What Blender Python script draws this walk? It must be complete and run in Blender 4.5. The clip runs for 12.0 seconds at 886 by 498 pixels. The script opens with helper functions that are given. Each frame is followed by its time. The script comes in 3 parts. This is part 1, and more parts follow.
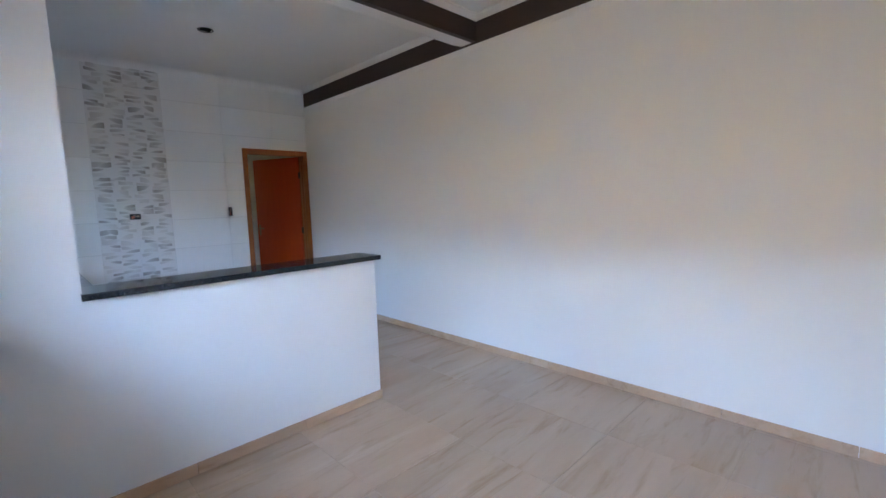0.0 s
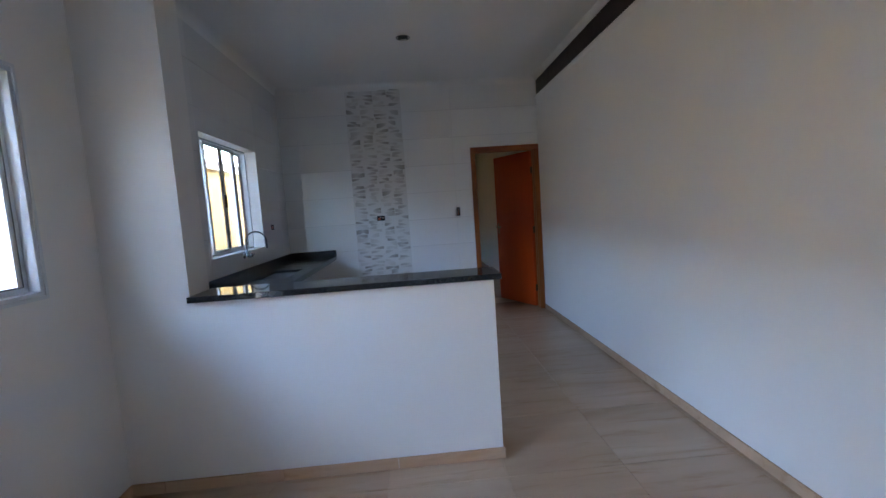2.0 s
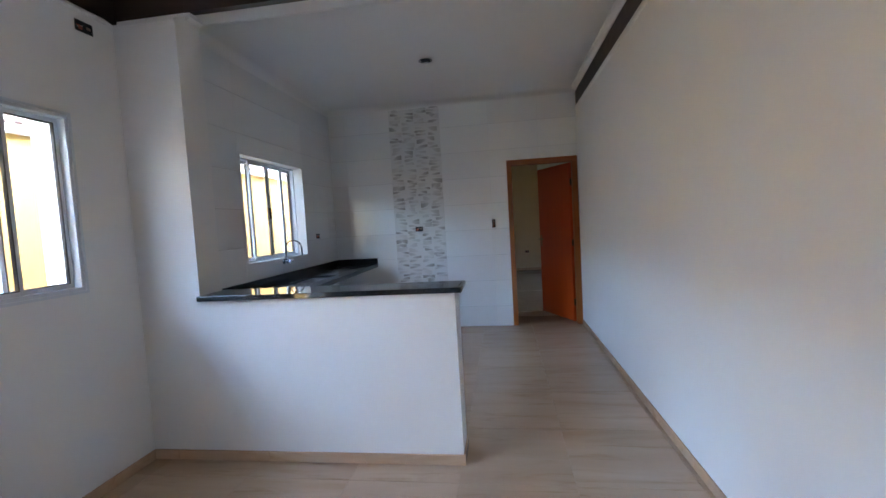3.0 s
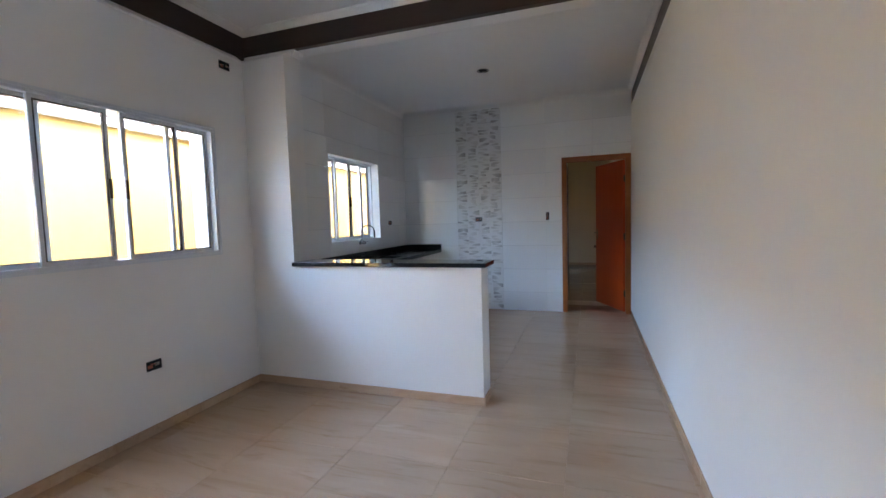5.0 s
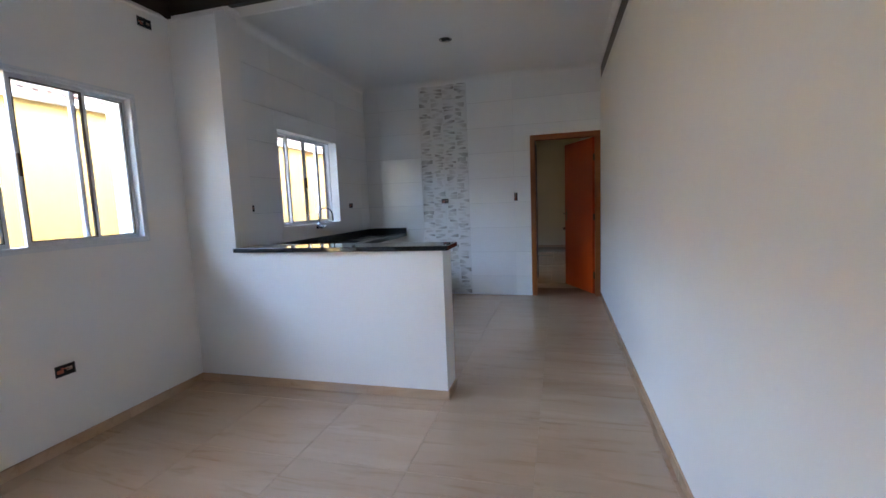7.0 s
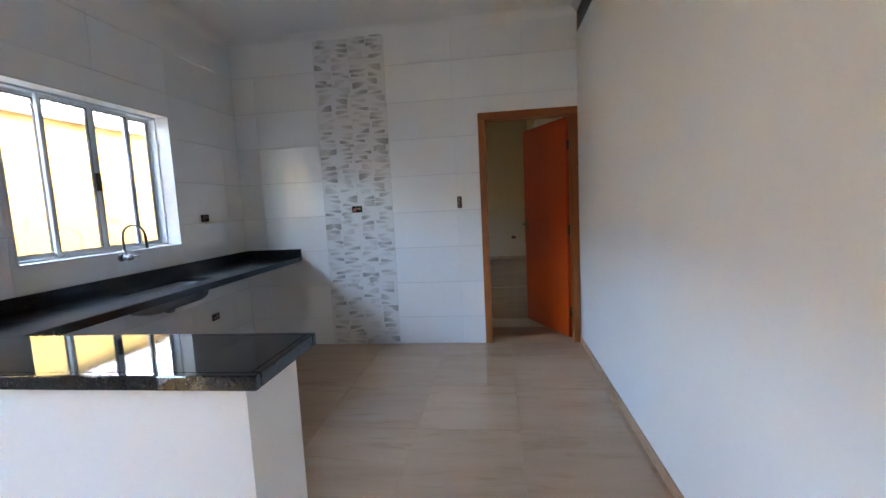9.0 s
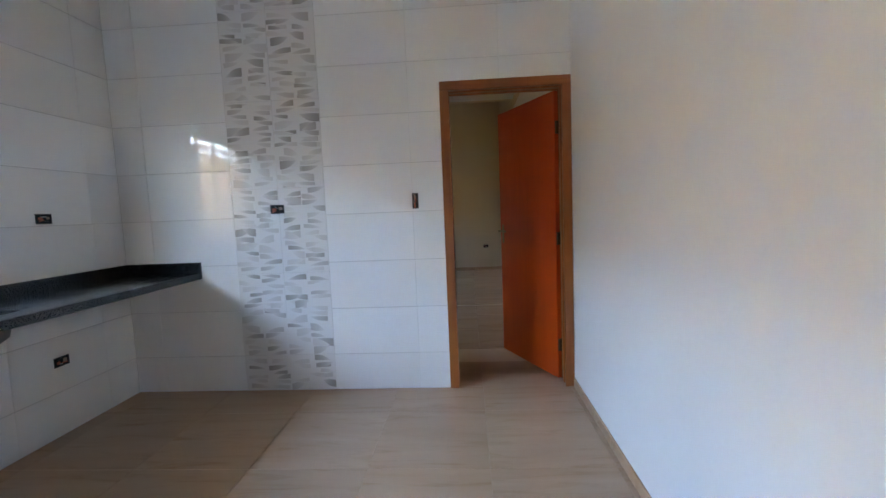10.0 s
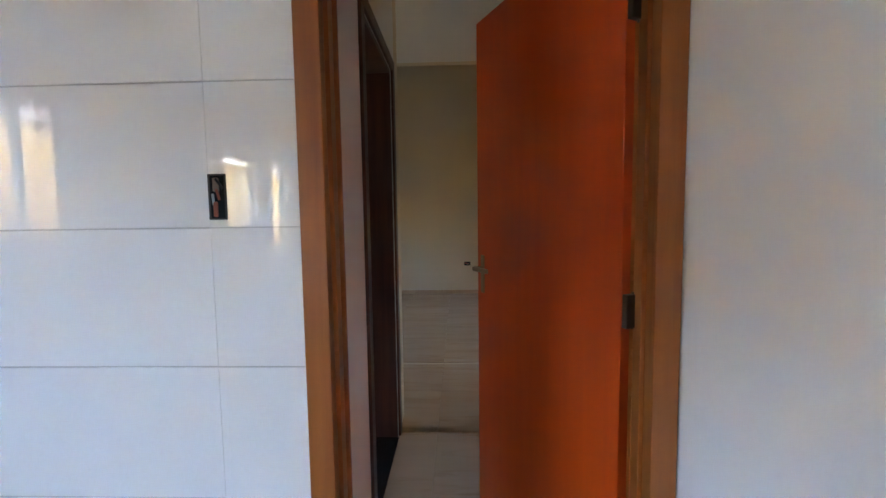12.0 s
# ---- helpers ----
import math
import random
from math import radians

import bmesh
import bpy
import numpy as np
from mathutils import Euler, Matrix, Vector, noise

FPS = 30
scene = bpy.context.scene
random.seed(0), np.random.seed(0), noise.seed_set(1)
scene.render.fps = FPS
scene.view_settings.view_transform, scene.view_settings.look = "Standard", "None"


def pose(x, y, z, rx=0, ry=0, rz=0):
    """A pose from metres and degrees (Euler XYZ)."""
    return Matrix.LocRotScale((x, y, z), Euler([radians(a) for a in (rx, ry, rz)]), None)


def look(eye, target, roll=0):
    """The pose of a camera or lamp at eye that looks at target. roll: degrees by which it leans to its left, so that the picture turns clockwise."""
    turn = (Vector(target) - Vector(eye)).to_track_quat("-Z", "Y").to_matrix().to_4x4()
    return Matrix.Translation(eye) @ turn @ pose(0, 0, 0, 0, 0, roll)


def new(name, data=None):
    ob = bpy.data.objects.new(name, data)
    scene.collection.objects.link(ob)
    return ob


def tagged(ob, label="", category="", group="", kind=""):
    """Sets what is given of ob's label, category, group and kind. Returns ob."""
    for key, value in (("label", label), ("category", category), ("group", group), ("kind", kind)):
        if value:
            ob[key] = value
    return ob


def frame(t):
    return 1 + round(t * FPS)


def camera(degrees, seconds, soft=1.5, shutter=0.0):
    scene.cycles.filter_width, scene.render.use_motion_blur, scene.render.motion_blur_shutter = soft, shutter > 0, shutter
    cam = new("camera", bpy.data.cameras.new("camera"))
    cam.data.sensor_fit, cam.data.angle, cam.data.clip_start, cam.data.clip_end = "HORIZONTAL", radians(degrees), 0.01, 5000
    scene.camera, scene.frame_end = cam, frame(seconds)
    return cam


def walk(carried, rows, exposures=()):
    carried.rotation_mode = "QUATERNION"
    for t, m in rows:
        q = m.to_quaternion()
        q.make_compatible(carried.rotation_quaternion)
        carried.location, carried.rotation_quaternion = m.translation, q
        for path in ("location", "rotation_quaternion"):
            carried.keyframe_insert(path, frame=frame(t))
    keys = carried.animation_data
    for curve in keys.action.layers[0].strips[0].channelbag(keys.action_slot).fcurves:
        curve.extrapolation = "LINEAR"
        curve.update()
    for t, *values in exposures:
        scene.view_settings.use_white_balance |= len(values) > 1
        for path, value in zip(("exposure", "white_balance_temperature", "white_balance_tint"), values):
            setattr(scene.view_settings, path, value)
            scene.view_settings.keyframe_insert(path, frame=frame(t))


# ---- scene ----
cam = camera(91.5, 12.0)
PATH = [
    (0, (0.065, -0.013, 1.406), (1.457, 1.406, 1.186), -1.8),
    (0.5, (0.312, 0.067, 1.4), (1.308, 1.787, 1.174), -2.2),
    (1, (0.7, 0.167, 1.409), (1.3, 2.062, 1.193), -2.8),
    (1.5, (1.064, 0.259, 1.401), (1.422, 2.218, 1.214), -3.8),
    (2, (1.423, 0.195, 1.405), (1.545, 2.183, 1.221), -3.9),
    (2.5, (1.788, 0.111, 1.411), (1.75, 2.103, 1.242), -3.9),
    (3, (2.114, 0.064, 1.412), (1.834, 2.04, 1.289), -3.3),
    (3.5, (2.428, -0.126, 1.409), (1.847, 1.781, 1.245), -1.2),
    (3.7, (2.465, -0.21, 1.422), (1.827, 1.676, 1.239), -1.0),
    (5.3, (2.56, -0.554, 1.36), (1.927, 1.339, 1.226), -2.0),
    (5.5, (2.552, -0.585, 1.362), (1.95, 1.316, 1.213), -1.8),
    (6, (2.562, -0.578, 1.311), (1.976, 1.326, 1.138), -2.0),
    (6.5, (2.524, -0.51, 1.306), (1.979, 1.404, 1.105), -2.3),
    (7, (2.554, -0.205, 1.319), (2.035, 1.715, 1.106), -2.3),
    (7.2, (2.539, -0.052, 1.339), (2.04, 1.872, 1.121), -2.2),
    (9, (2.333, 1.703, 1.354), (2.083, 3.676, 1.146), -2.8),
    (9.5, (2.347, 2.172, 1.329), (2.164, 4.153, 1.13), -2.8),
    (10, (2.361, 2.73, 1.286), (2.241, 4.718, 1.108), -2.3),
    (10.5, (2.434, 3.242, 1.313), (2.357, 5.229, 1.094), -1.8),
    (11, (2.511, 3.763, 1.312), (2.419, 5.75, 1.099), -1.4),
    (11.5, (2.519, 4.272, 1.309), (2.455, 6.26, 1.099), -0.9),
    (12, (2.564, 4.753, 1.312), (2.496, 6.745, 1.153), -0.8),
]
EXPOSURES = [(0.0, 6.27, 6280, 11), (0.5, 6.02, 6230, 11), (1.0, 5.32, 6180, 11), (1.5, 5.47, 6230, 11), (2.0, 5.57, 6230, 11), (2.5, 5.72, 6380, 11), (3.0, 6.02, 6510, 11), (3.5, 5.82, 6610, 11),
             (5.5, 6.12, 6710, 11), (7.0, 6.02, 6610, 11), (9.0, 6.53, 6870, 11), (9.5, 6.53, 6870, 11), (10.0, 6.84, 6870, 11), (11.0, 7.09, 6770, 11), (12.0, 7.19, 6840, 12)]
walk(cam, [(t, look(eye, target, roll)) for t, eye, target, roll in PATH], EXPOSURES)

# ---- light ----
world = bpy.data.worlds.new("sky")
scene.world = world
world.use_nodes = True
wn = world.node_tree
sky = wn.nodes.new("ShaderNodeTexSky")
sky.sky_type, sky.sun_disc = "NISHITA", False
sky.sun_elevation, sky.sun_rotation = radians(50), radians(108)
sky.air_density, sky.dust_density, sky.ozone_density = 1.2, 0.6, 2.0
wn.links.new(sky.outputs["Color"], wn.nodes["Background"].inputs["Color"])
wn.nodes["Background"].inputs["Strength"].default_value = 0.15
sun_data = bpy.data.lights.new("sun", "SUN")
sun_data.energy, sun_data.angle, sun_data.color = 0.212, radians(0.53), (1.0, 0.95, 0.87)
sun = new("sun", sun_data)
sun.matrix_world = look((8, -2.6, 10.0), (0, 0, 0))

# light guides in the window and entrance openings: they emit nothing and lead the sky's light in
for y, z, w, h in ((1.39, 1.63, 1.48, 0.95), (4.27, 1.63, 1.2, 1.0), (0.025, 1.05, 0.79, 2.1)):
    guide_data = bpy.data.lights.new("window_light", "AREA")
    guide_data.shape, guide_data.size, guide_data.size_y = "RECTANGLE", w, h
    guide_data.cycles.is_portal = True
    guide = new("window_light", guide_data)
    guide.matrix_world = pose(-0.43, y, z, 90, 0, -90)

# ---- plan ----
WEST, EAST, NORTH, SOUTH = -0.175, 3.085, 5.765, -1.6
HALF_F, HALF_B, HALF_E = 2.475, 2.69, 1.825
PILLAR_E = 0.24
TOP = 3.0


# ---- mesh helpers ----
def box(bm, x0, x1, y0, y1, z0, z1, bevel=0.0, segments=2):
    m = Matrix.Translation(((x0 + x1) / 2, (y0 + y1) / 2, (z0 + z1) / 2)) @ Matrix.Diagonal((x1 - x0, y1 - y0, z1 - z0, 1))
    made = bmesh.ops.create_cube(bm, size=1, matrix=m)
    if bevel:
        edges = list({e for v in made["verts"] for e in v.link_edges})
        bmesh.ops.bevel(bm, geom=edges, offset=bevel, segments=segments, profile=0.5, affect="EDGES")
    return bm


def boxed(x0, x1, y0, y1, z0, z1, bevel=0.0, segments=2):
    return box(bmesh.new(), x0, x1, y0, y1, z0, z1, bevel, segments)


def cyl(bm, r0, r1, depth, m, n=20):
    bmesh.ops.create_cone(bm, cap_ends=True, segments=n, radius1=r0, radius2=r1, depth=depth, matrix=m)
    return bm


def prism(bm, points, axis, a, b):
    """An outline of (u, v) pairs swept along an axis from a to b: along x it is (y, z), along y it is (x, z)."""
    def at(u, v, w):
        return (w, u, v) if axis == "x" else (u, w, v) if axis == "y" else (u, v, w)
    lo = [bm.verts.new(at(u, v, a)) for u, v in points]
    hi = [bm.verts.new(at(u, v, b)) for u, v in points]
    n = len(points)
    for i in range(n):
        bm.faces.new((lo[i], lo[(i + 1) % n], hi[(i + 1) % n], hi[i]))
    bm.faces.new(lo[::-1]), bm.faces.new(hi)
    bmesh.ops.recalc_face_normals(bm, faces=bm.faces)
    return bm


def tube(points, radius, n=12):
    """A round tube along a smooth line through points."""
    bm = bmesh.new()
    pts = [Vector(p) for p in points]
    rings = []
    side = None
    for i, p in enumerate(pts):
        d = (pts[min(i + 1, len(pts) - 1)] - pts[max(i - 1, 0)]).normalized()
        side = d.orthogonal().normalized() if side is None else (side - d * side.dot(d)).normalized()
        up = d.cross(side)
        rings.append([bm.verts.new(p + radius * (math.cos(a) * side + math.sin(a) * up)) for a in (2 * math.pi * k / n for k in range(n))])
    for r, s in zip(rings, rings[1:]):
        for k in range(n):
            bm.faces.new((r[k], r[(k + 1) % n], s[(k + 1) % n], s[k]))
    bm.faces.new(rings[0][::-1]), bm.faces.new(rings[-1])
    return bm


def mesh_of(name, bm, material, smooth=False):
    me = bpy.data.meshes.new(name)
    bm.to_mesh(me)
    bm.free()
    me.materials.append(material)
    if smooth:
        for p in me.polygons:
            p.use_smooth = True
    return me


def part(name, bm, material, parent, label="", smooth=False):
    ob = new(name, mesh_of(name, bm, material, smooth))
    ob.parent = parent
    return tagged(ob, label=label)


def solid(name, bm, material, label, category, kind="", group="", smooth=False):
    return tagged(new(name, mesh_of(name, bm, material, smooth)), label, category, group, kind)


def base(name, label, category, m=None, kind="", group=""):
    ob = new(name)
    if m is not None:
        ob.matrix_world = m
    return tagged(ob, label, category, group, kind)


# ---- materials ----
def material(name, colour, rough=0.5, metal=0.0, coat=0.0):
    mat = bpy.data.materials.new(name)
    mat.use_nodes = True
    t = mat.node_tree
    b = t.nodes["Principled BSDF"]
    b.inputs["Base Color"].default_value = (*colour, 1)
    b.inputs["Roughness"].default_value, b.inputs["Metallic"].default_value = rough, metal
    b.inputs["Coat Weight"].default_value, b.inputs["Coat Roughness"].default_value = coat, 0.08
    return mat, t, b


def coords(t, scale, kind="Object"):
    tc, mp = t.nodes.new("ShaderNodeTexCoord"), t.nodes.new("ShaderNodeMapping")
    mp.inputs["Scale"].default_value = scale
    t.links.new(tc.outputs[kind], mp.inputs["Vector"])
    return mp.outputs["Vector"]


def world_coords(t, scale):
    g, mp = t.nodes.new("ShaderNodeNewGeometry"), t.nodes.new("ShaderNodeMapping")
    mp.inputs["Scale"].default_value = scale
    t.links.new(g.outputs["Position"], mp.inputs["Vector"])
    return mp.outputs["Vector"]


def noise_of(t, vector, scale, detail=4.0, rough=0.55, distort=0.0):
    n = t.nodes.new("ShaderNodeTexNoise")
    n.inputs["Scale"].default_value, n.inputs["Detail"].default_value = scale, detail
    n.inputs["Roughness"].default_value, n.inputs["Distortion"].default_value = rough, distort
    t.links.new(vector, n.inputs["Vector"])
    return n.outputs["Fac"]


def ramp(t, fac, stops):
    r = t.nodes.new("ShaderNodeValToRGB")
    while len(r.color_ramp.elements) < len(stops):
        r.color_ramp.elements.new(0.5)
    for e, (p, c) in zip(r.color_ramp.elements, stops):
        e.position, e.color = p, (*c, 1) if len(c) == 3 else c
    t.links.new(fac, r.inputs["Fac"])
    return r.outputs["Color"]


def mix(t, fac, a, b, blend="MIX"):
    m = t.nodes.new("ShaderNodeMix")
    m.data_type, m.blend_type = "RGBA", blend
    for v, s in ((fac, m.inputs[0]), (a, m.inputs[6]), (b, m.inputs[7])):
        if isinstance(v, bpy.types.NodeSocket):
            t.links.new(v, s)
        else:
            s.default_value = v if isinstance(v, float) else (*v, 1)
    return m.outputs[2]


def span(t, value, lo, hi):
    m = t.nodes.new("ShaderNodeMapRange")
    m.inputs["To Min"].default_value, m.inputs["To Max"].default_value = lo, hi
    t.links.new(value, m.inputs["Value"])
    return m.outputs["Result"]


def bump(t, b, height, strength, distance):
    n = t.nodes.new("ShaderNodeBump")
    n.inputs["Strength"].default_value, n.inputs["Distance"].default_value = strength, distance
    t.links.new(height, n.inputs["Height"])
    t.links.new(n.outputs["Normal"], b.inputs["Normal"])


def chance(t, kind="object"):
    if kind == "object":
        return t.nodes.new("ShaderNodeObjectInfo").outputs["Random"]
    return t.nodes.new("ShaderNodeNewGeometry").outputs["Random Per Island"]


def paint(name, colour, rough=0.55):
    mat, t, b = material(name, colour, rough)
    v = world_coords(t, (1, 1, 1))
    big, fine = noise_of(t, v, 1.3, 5), noise_of(t, v, 160, 3)
    dark = tuple(c * 0.93 for c in colour)
    t.links.new(mix(t, big, colour, dark), b.inputs["Base Color"])
    t.links.new(span(t, noise_of(t, v, 9, 4), rough - 0.08, rough + 0.08), b.inputs["Roughness"])
    both = t.nodes.new("ShaderNodeMath")
    both.operation = "MULTIPLY_ADD"
    t.links.new(noise_of(t, v, 14, 4), both.inputs[0])
    both.inputs[1].default_value = 2.0
    t.links.new(fine, both.inputs[2])
    bump(t, b, both.outputs[0], 0.25, 0.0012)
    return mat


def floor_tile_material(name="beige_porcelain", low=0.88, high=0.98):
    mat, t, b = material(name, (0.5, 0.4, 0.3), 0.16)
    g, mp = t.nodes.new("ShaderNodeNewGeometry"), t.nodes.new("ShaderNodeMapping")
    shift = t.nodes.new("ShaderNodeVectorMath")
    shift.operation = "MULTIPLY_ADD"
    comb = t.nodes.new("ShaderNodeCombineXYZ")
    r = chance(t)
    for i in range(3):
        t.links.new(r, comb.inputs[i])
    t.links.new(comb.outputs[0], shift.inputs[0])
    shift.inputs[1].default_value = (7.3, 13.7, 5.1)
    t.links.new(g.outputs["Position"], shift.inputs[2])
    t.links.new(shift.outputs[0], mp.inputs["Vector"])
    mp.inputs["Scale"].default_value = (0.8, 5.5, 5.5)
    v = mp.outputs["Vector"]
    streak = noise_of(t, v, 0.9, 4, 0.55, 0.5)
    tone = ramp(t, streak, [(0.25, (0.38, 0.225, 0.125)), (0.42, (0.465, 0.3, 0.19)), (0.6, (0.505, 0.34, 0.225)), (0.8, (0.58, 0.415, 0.295))])
    cloud = noise_of(t, world_coords(t, (1, 1, 1)), 3.0, 4)
    tone = mix(t, span(t, cloud, 0.1, 0.6), tone, (0.485, 0.315, 0.2))
    lines = ramp(t, noise_of(t, v, 2.6, 4, 0.6, 0.8), [(0.28, (0.6, 0.6, 0.6)), (0.36, (0.3, 0.3, 0.3)), (0.46, (0.0, 0.0, 0.0))])
    tone = mix(t, lines, tone, (0.33, 0.19, 0.095))
    fine = noise_of(t, v, 9, 3)
    tone = mix(t, span(t, fine, 0.0, 0.16), tone, (0.64, 0.46, 0.3))
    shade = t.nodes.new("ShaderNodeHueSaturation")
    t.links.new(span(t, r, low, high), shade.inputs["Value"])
    t.links.new(tone, shade.inputs["Color"])
    t.links.new(shade.outputs[0], b.inputs["Base Color"])
    t.links.new(span(t, cloud, 0.1, 0.17), b.inputs["Roughness"])
    bump(t, b, fine, 0.05, 0.0005)
    return mat


def wall_tile_material(name="white_glazed_tile", tone=(0.84, 0.83, 0.81)):
    mat, t, b = material(name, tone, 0.07)
    b.inputs["Specular IOR Level"].default_value = 0.5
    r = chance(t)
    shade = t.nodes.new("ShaderNodeHueSaturation")
    shade.inputs["Color"].default_value = (*tone, 1)
    t.links.new(span(t, r, 0.96, 1.03), shade.inputs["Value"])
    t.links.new(shade.outputs[0], b.inputs["Base Color"])
    v = world_coords(t, (1, 1, 1))
    t.links.new(span(t, noise_of(t, v, 6, 4), 0.01, 0.035), b.inputs["Roughness"])
    bump(t, b, noise_of(t, v, 3, 2), 0.07, 0.003)
    return mat


def granite(name="black_granite", smooth=0.015, dull=0.06):
    mat, t, b = material(name, (0.02, 0.02, 0.022), 0.09)
    v = world_coords(t, (1, 1, 1))
    vor = t.nodes.new("ShaderNodeTexVoronoi")
    vor.inputs["Scale"].default_value = 260
    t.links.new(v, vor.inputs["Vector"])
    tone = ramp(t, vor.outputs["Color"], [(0.0, (0.008, 0.008, 0.009)), (0.55, (0.017, 0.017, 0.019)), (0.86, (0.045, 0.044, 0.045)), (1.0, (0.13, 0.13, 0.135))])
    tone = mix(t, span(t, noise_of(t, v, 40, 4), 0.0, 0.5), tone, (0.012, 0.012, 0.013))
    t.links.new(tone, b.inputs["Base Color"])
    t.links.new(span(t, noise_of(t, v, 5, 5), smooth, dull), b.inputs["Roughness"])
    return mat


def wood(name, dark, mid, light, rough, axis=2, coat=0.2, wear=0.32):
    mat, t, b = material(name, mid, rough, 0, coat)
    scale = [26.0, 26.0, 26.0]
    scale[axis] = 1.6
    v = coords(t, tuple(scale))
    grain = noise_of(t, v, 1.0, 5, 0.55, 0.25)
    tone = ramp(t, grain, [(0.3, dark), (0.5, mid), (0.75, light)])
    wide = noise_of(t, coords(t, (2.2, 2.2, 0.5)), 1.4, 4)
    tone = mix(t, span(t, wide, 0.0, wear), tone, dark)
    t.links.new(tone, b.inputs["Base Color"])
    t.links.new(span(t, wide, rough - 0.08, rough + 0.1), b.inputs["Roughness"])
    bump(t, b, grain, 0.12, 0.0008)
    return mat


def plain(name, colour, rough, metal=0.0):
    mat, t, b = material(name, colour, rough, metal)
    v = world_coords(t, (1, 1, 1))
    n = noise_of(t, v, 35, 4)
    t.links.new(mix(t, span(t, n, 0.0, 0.6), colour, tuple(c * 0.82 for c in colour)), b.inputs["Base Color"])
    t.links.new(span(t, noise_of(t, v, 12, 4), max(0.03, rough - 0.07), rough + 0.1), b.inputs["Roughness"])
    return mat


def pattern_ground(tone=(0.75, 0.735, 0.71)):
    """Glazed white tile with soft level ridges pressed into it."""
    mat, t, b = material("grey_white_pattern_tile", tone, 0.06)
    b.inputs["Specular IOR Level"].default_value = 0.5
    v = world_coords(t, (9, 1, 30))
    ridges = noise_of(t, v, 1.0, 2, 0.4, 0.3)
    t.links.new(mix(t, span(t, noise_of(t, world_coords(t, (1, 1, 1)), 5, 3), 0.0, 0.5), tone, tuple(c * 0.93 for c in tone)), b.inputs["Base Color"])
    bump(t, b, ridges, 0.3, 0.006)
    return mat


def wedge_material(ground=(0.75, 0.735, 0.71)):
    """Grey print, dark at the blunt end of each wedge and fading to the tile's white at its point."""
    mat, t, b = material("printed_grey_wedge", (0.45, 0.43, 0.4), 0.06)
    b.inputs["Specular IOR Level"].default_value = 0.5
    tc, cut_uv = t.nodes.new("ShaderNodeTexCoord"), t.nodes.new("ShaderNodeSeparateXYZ")
    t.links.new(tc.outputs["UV"], cut_uv.inputs[0])
    tone = ramp(t, chance(t, "island"), [(0.0, (0.31, 0.29, 0.265)), (0.25, (0.41, 0.385, 0.355)), (0.55, (0.54, 0.515, 0.485)), (1.0, (0.66, 0.635, 0.6))])
    tone = mix(t, span(t, noise_of(t, world_coords(t, (30, 30, 90)), 1.5, 3), 0.0, 0.3), tone, (0.6, 0.58, 0.55))
    fade = ramp(t, cut_uv.outputs[0], [(0.1, (0, 0, 0)), (0.55, (0.28, 0.28, 0.28)), (1.0, (0.75, 0.75, 0.75))])
    t.links.new(mix(t, fade, tone, ground), b.inputs["Base Color"])
    bump(t, b, noise_of(t, world_coords(t, (9, 1, 30)), 1.0, 2, 0.4, 0.3), 0.3, 0.006)
    return mat


def glass():
    mat, t, b = material("clear_glass", (1, 1, 1), 0.0)
    b.inputs["Transmission Weight"].default_value, b.inputs["IOR"].default_value = 1.0, 1.45
    return mat


WALL = paint("white_wall_paint", (0.84, 0.815, 0.785), 0.5)
CEIL = paint("white_ceiling_paint", (0.84, 0.82, 0.795), 0.7)
CREAM = paint("cream_wall_paint", (0.72, 0.59, 0.41), 0.6)
BROWN = paint("dark_brown_paint", (0.042, 0.022, 0.016), 0.45)
FLOOR_TILE, WALL_TILE, GRANITE = floor_tile_material(), wall_tile_material(), granite()
WEDGE, PATTERN_TILE = wedge_material(), pattern_ground()
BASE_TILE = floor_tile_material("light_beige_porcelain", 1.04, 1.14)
GROUT = plain("beige_grout", (0.5, 0.35, 0.22), 0.9)
WALL_GROUT = plain("grey_grout", (0.6, 0.585, 0.565), 0.9)
FRAME_TONES = ((0.25, 0.066, 0.01), (0.32, 0.092, 0.015), (0.38, 0.118, 0.02))
FRAME_WOOD = wood("varnished_frame_wood", *FRAME_TONES, 0.4, wear=0.12)
HEAD_WOOD = wood("varnished_frame_head_wood", *FRAME_TONES, 0.4, axis=0, wear=0.12)
DOOR_WOOD = wood("red_varnished_door_wood", (0.47, 0.048, 0.0015), (0.5, 0.054, 0.002), (0.53, 0.061, 0.003), 0.38, coat=0.05, wear=0.1)
DARK_WOOD = wood("dark_brown_door_wood", (0.05, 0.015, 0.008), (0.085, 0.026, 0.013), (0.12, 0.04, 0.02), 0.4)
ALU = plain("white_painted_aluminium", (0.72, 0.74, 0.76), 0.35)
CHROME = plain("chrome", (0.36, 0.38, 0.41), 0.22, 1.0)
BRASS = plain("dull_brass", (0.28, 0.2, 0.12), 0.35, 1.0)
DUSTY_GRANITE = granite("dusty_black_granite", 0.06, 0.24)
STEEL = plain("brushed_steel", (0.32, 0.32, 0.33), 0.5, 1.0)
# black that paints the shade of open hollows onto flat pieces
MATT_BLACK = plain("matt_black_hollow_shade", (0.006, 0.006, 0.006), 0.9)
BLACK = plain("black_rubber", (0.012, 0.012, 0.012), 0.45)
RUBBER = plain("grey_brown_rubber", (0.07, 0.06, 0.05), 0.7)
DARK_METAL = plain("dark_hinge_metal", (0.09, 0.06, 0.045), 0.45, 0.6)
BOX_PLASTIC = plain("grey_box_plastic", (0.05, 0.047, 0.045), 0.6)
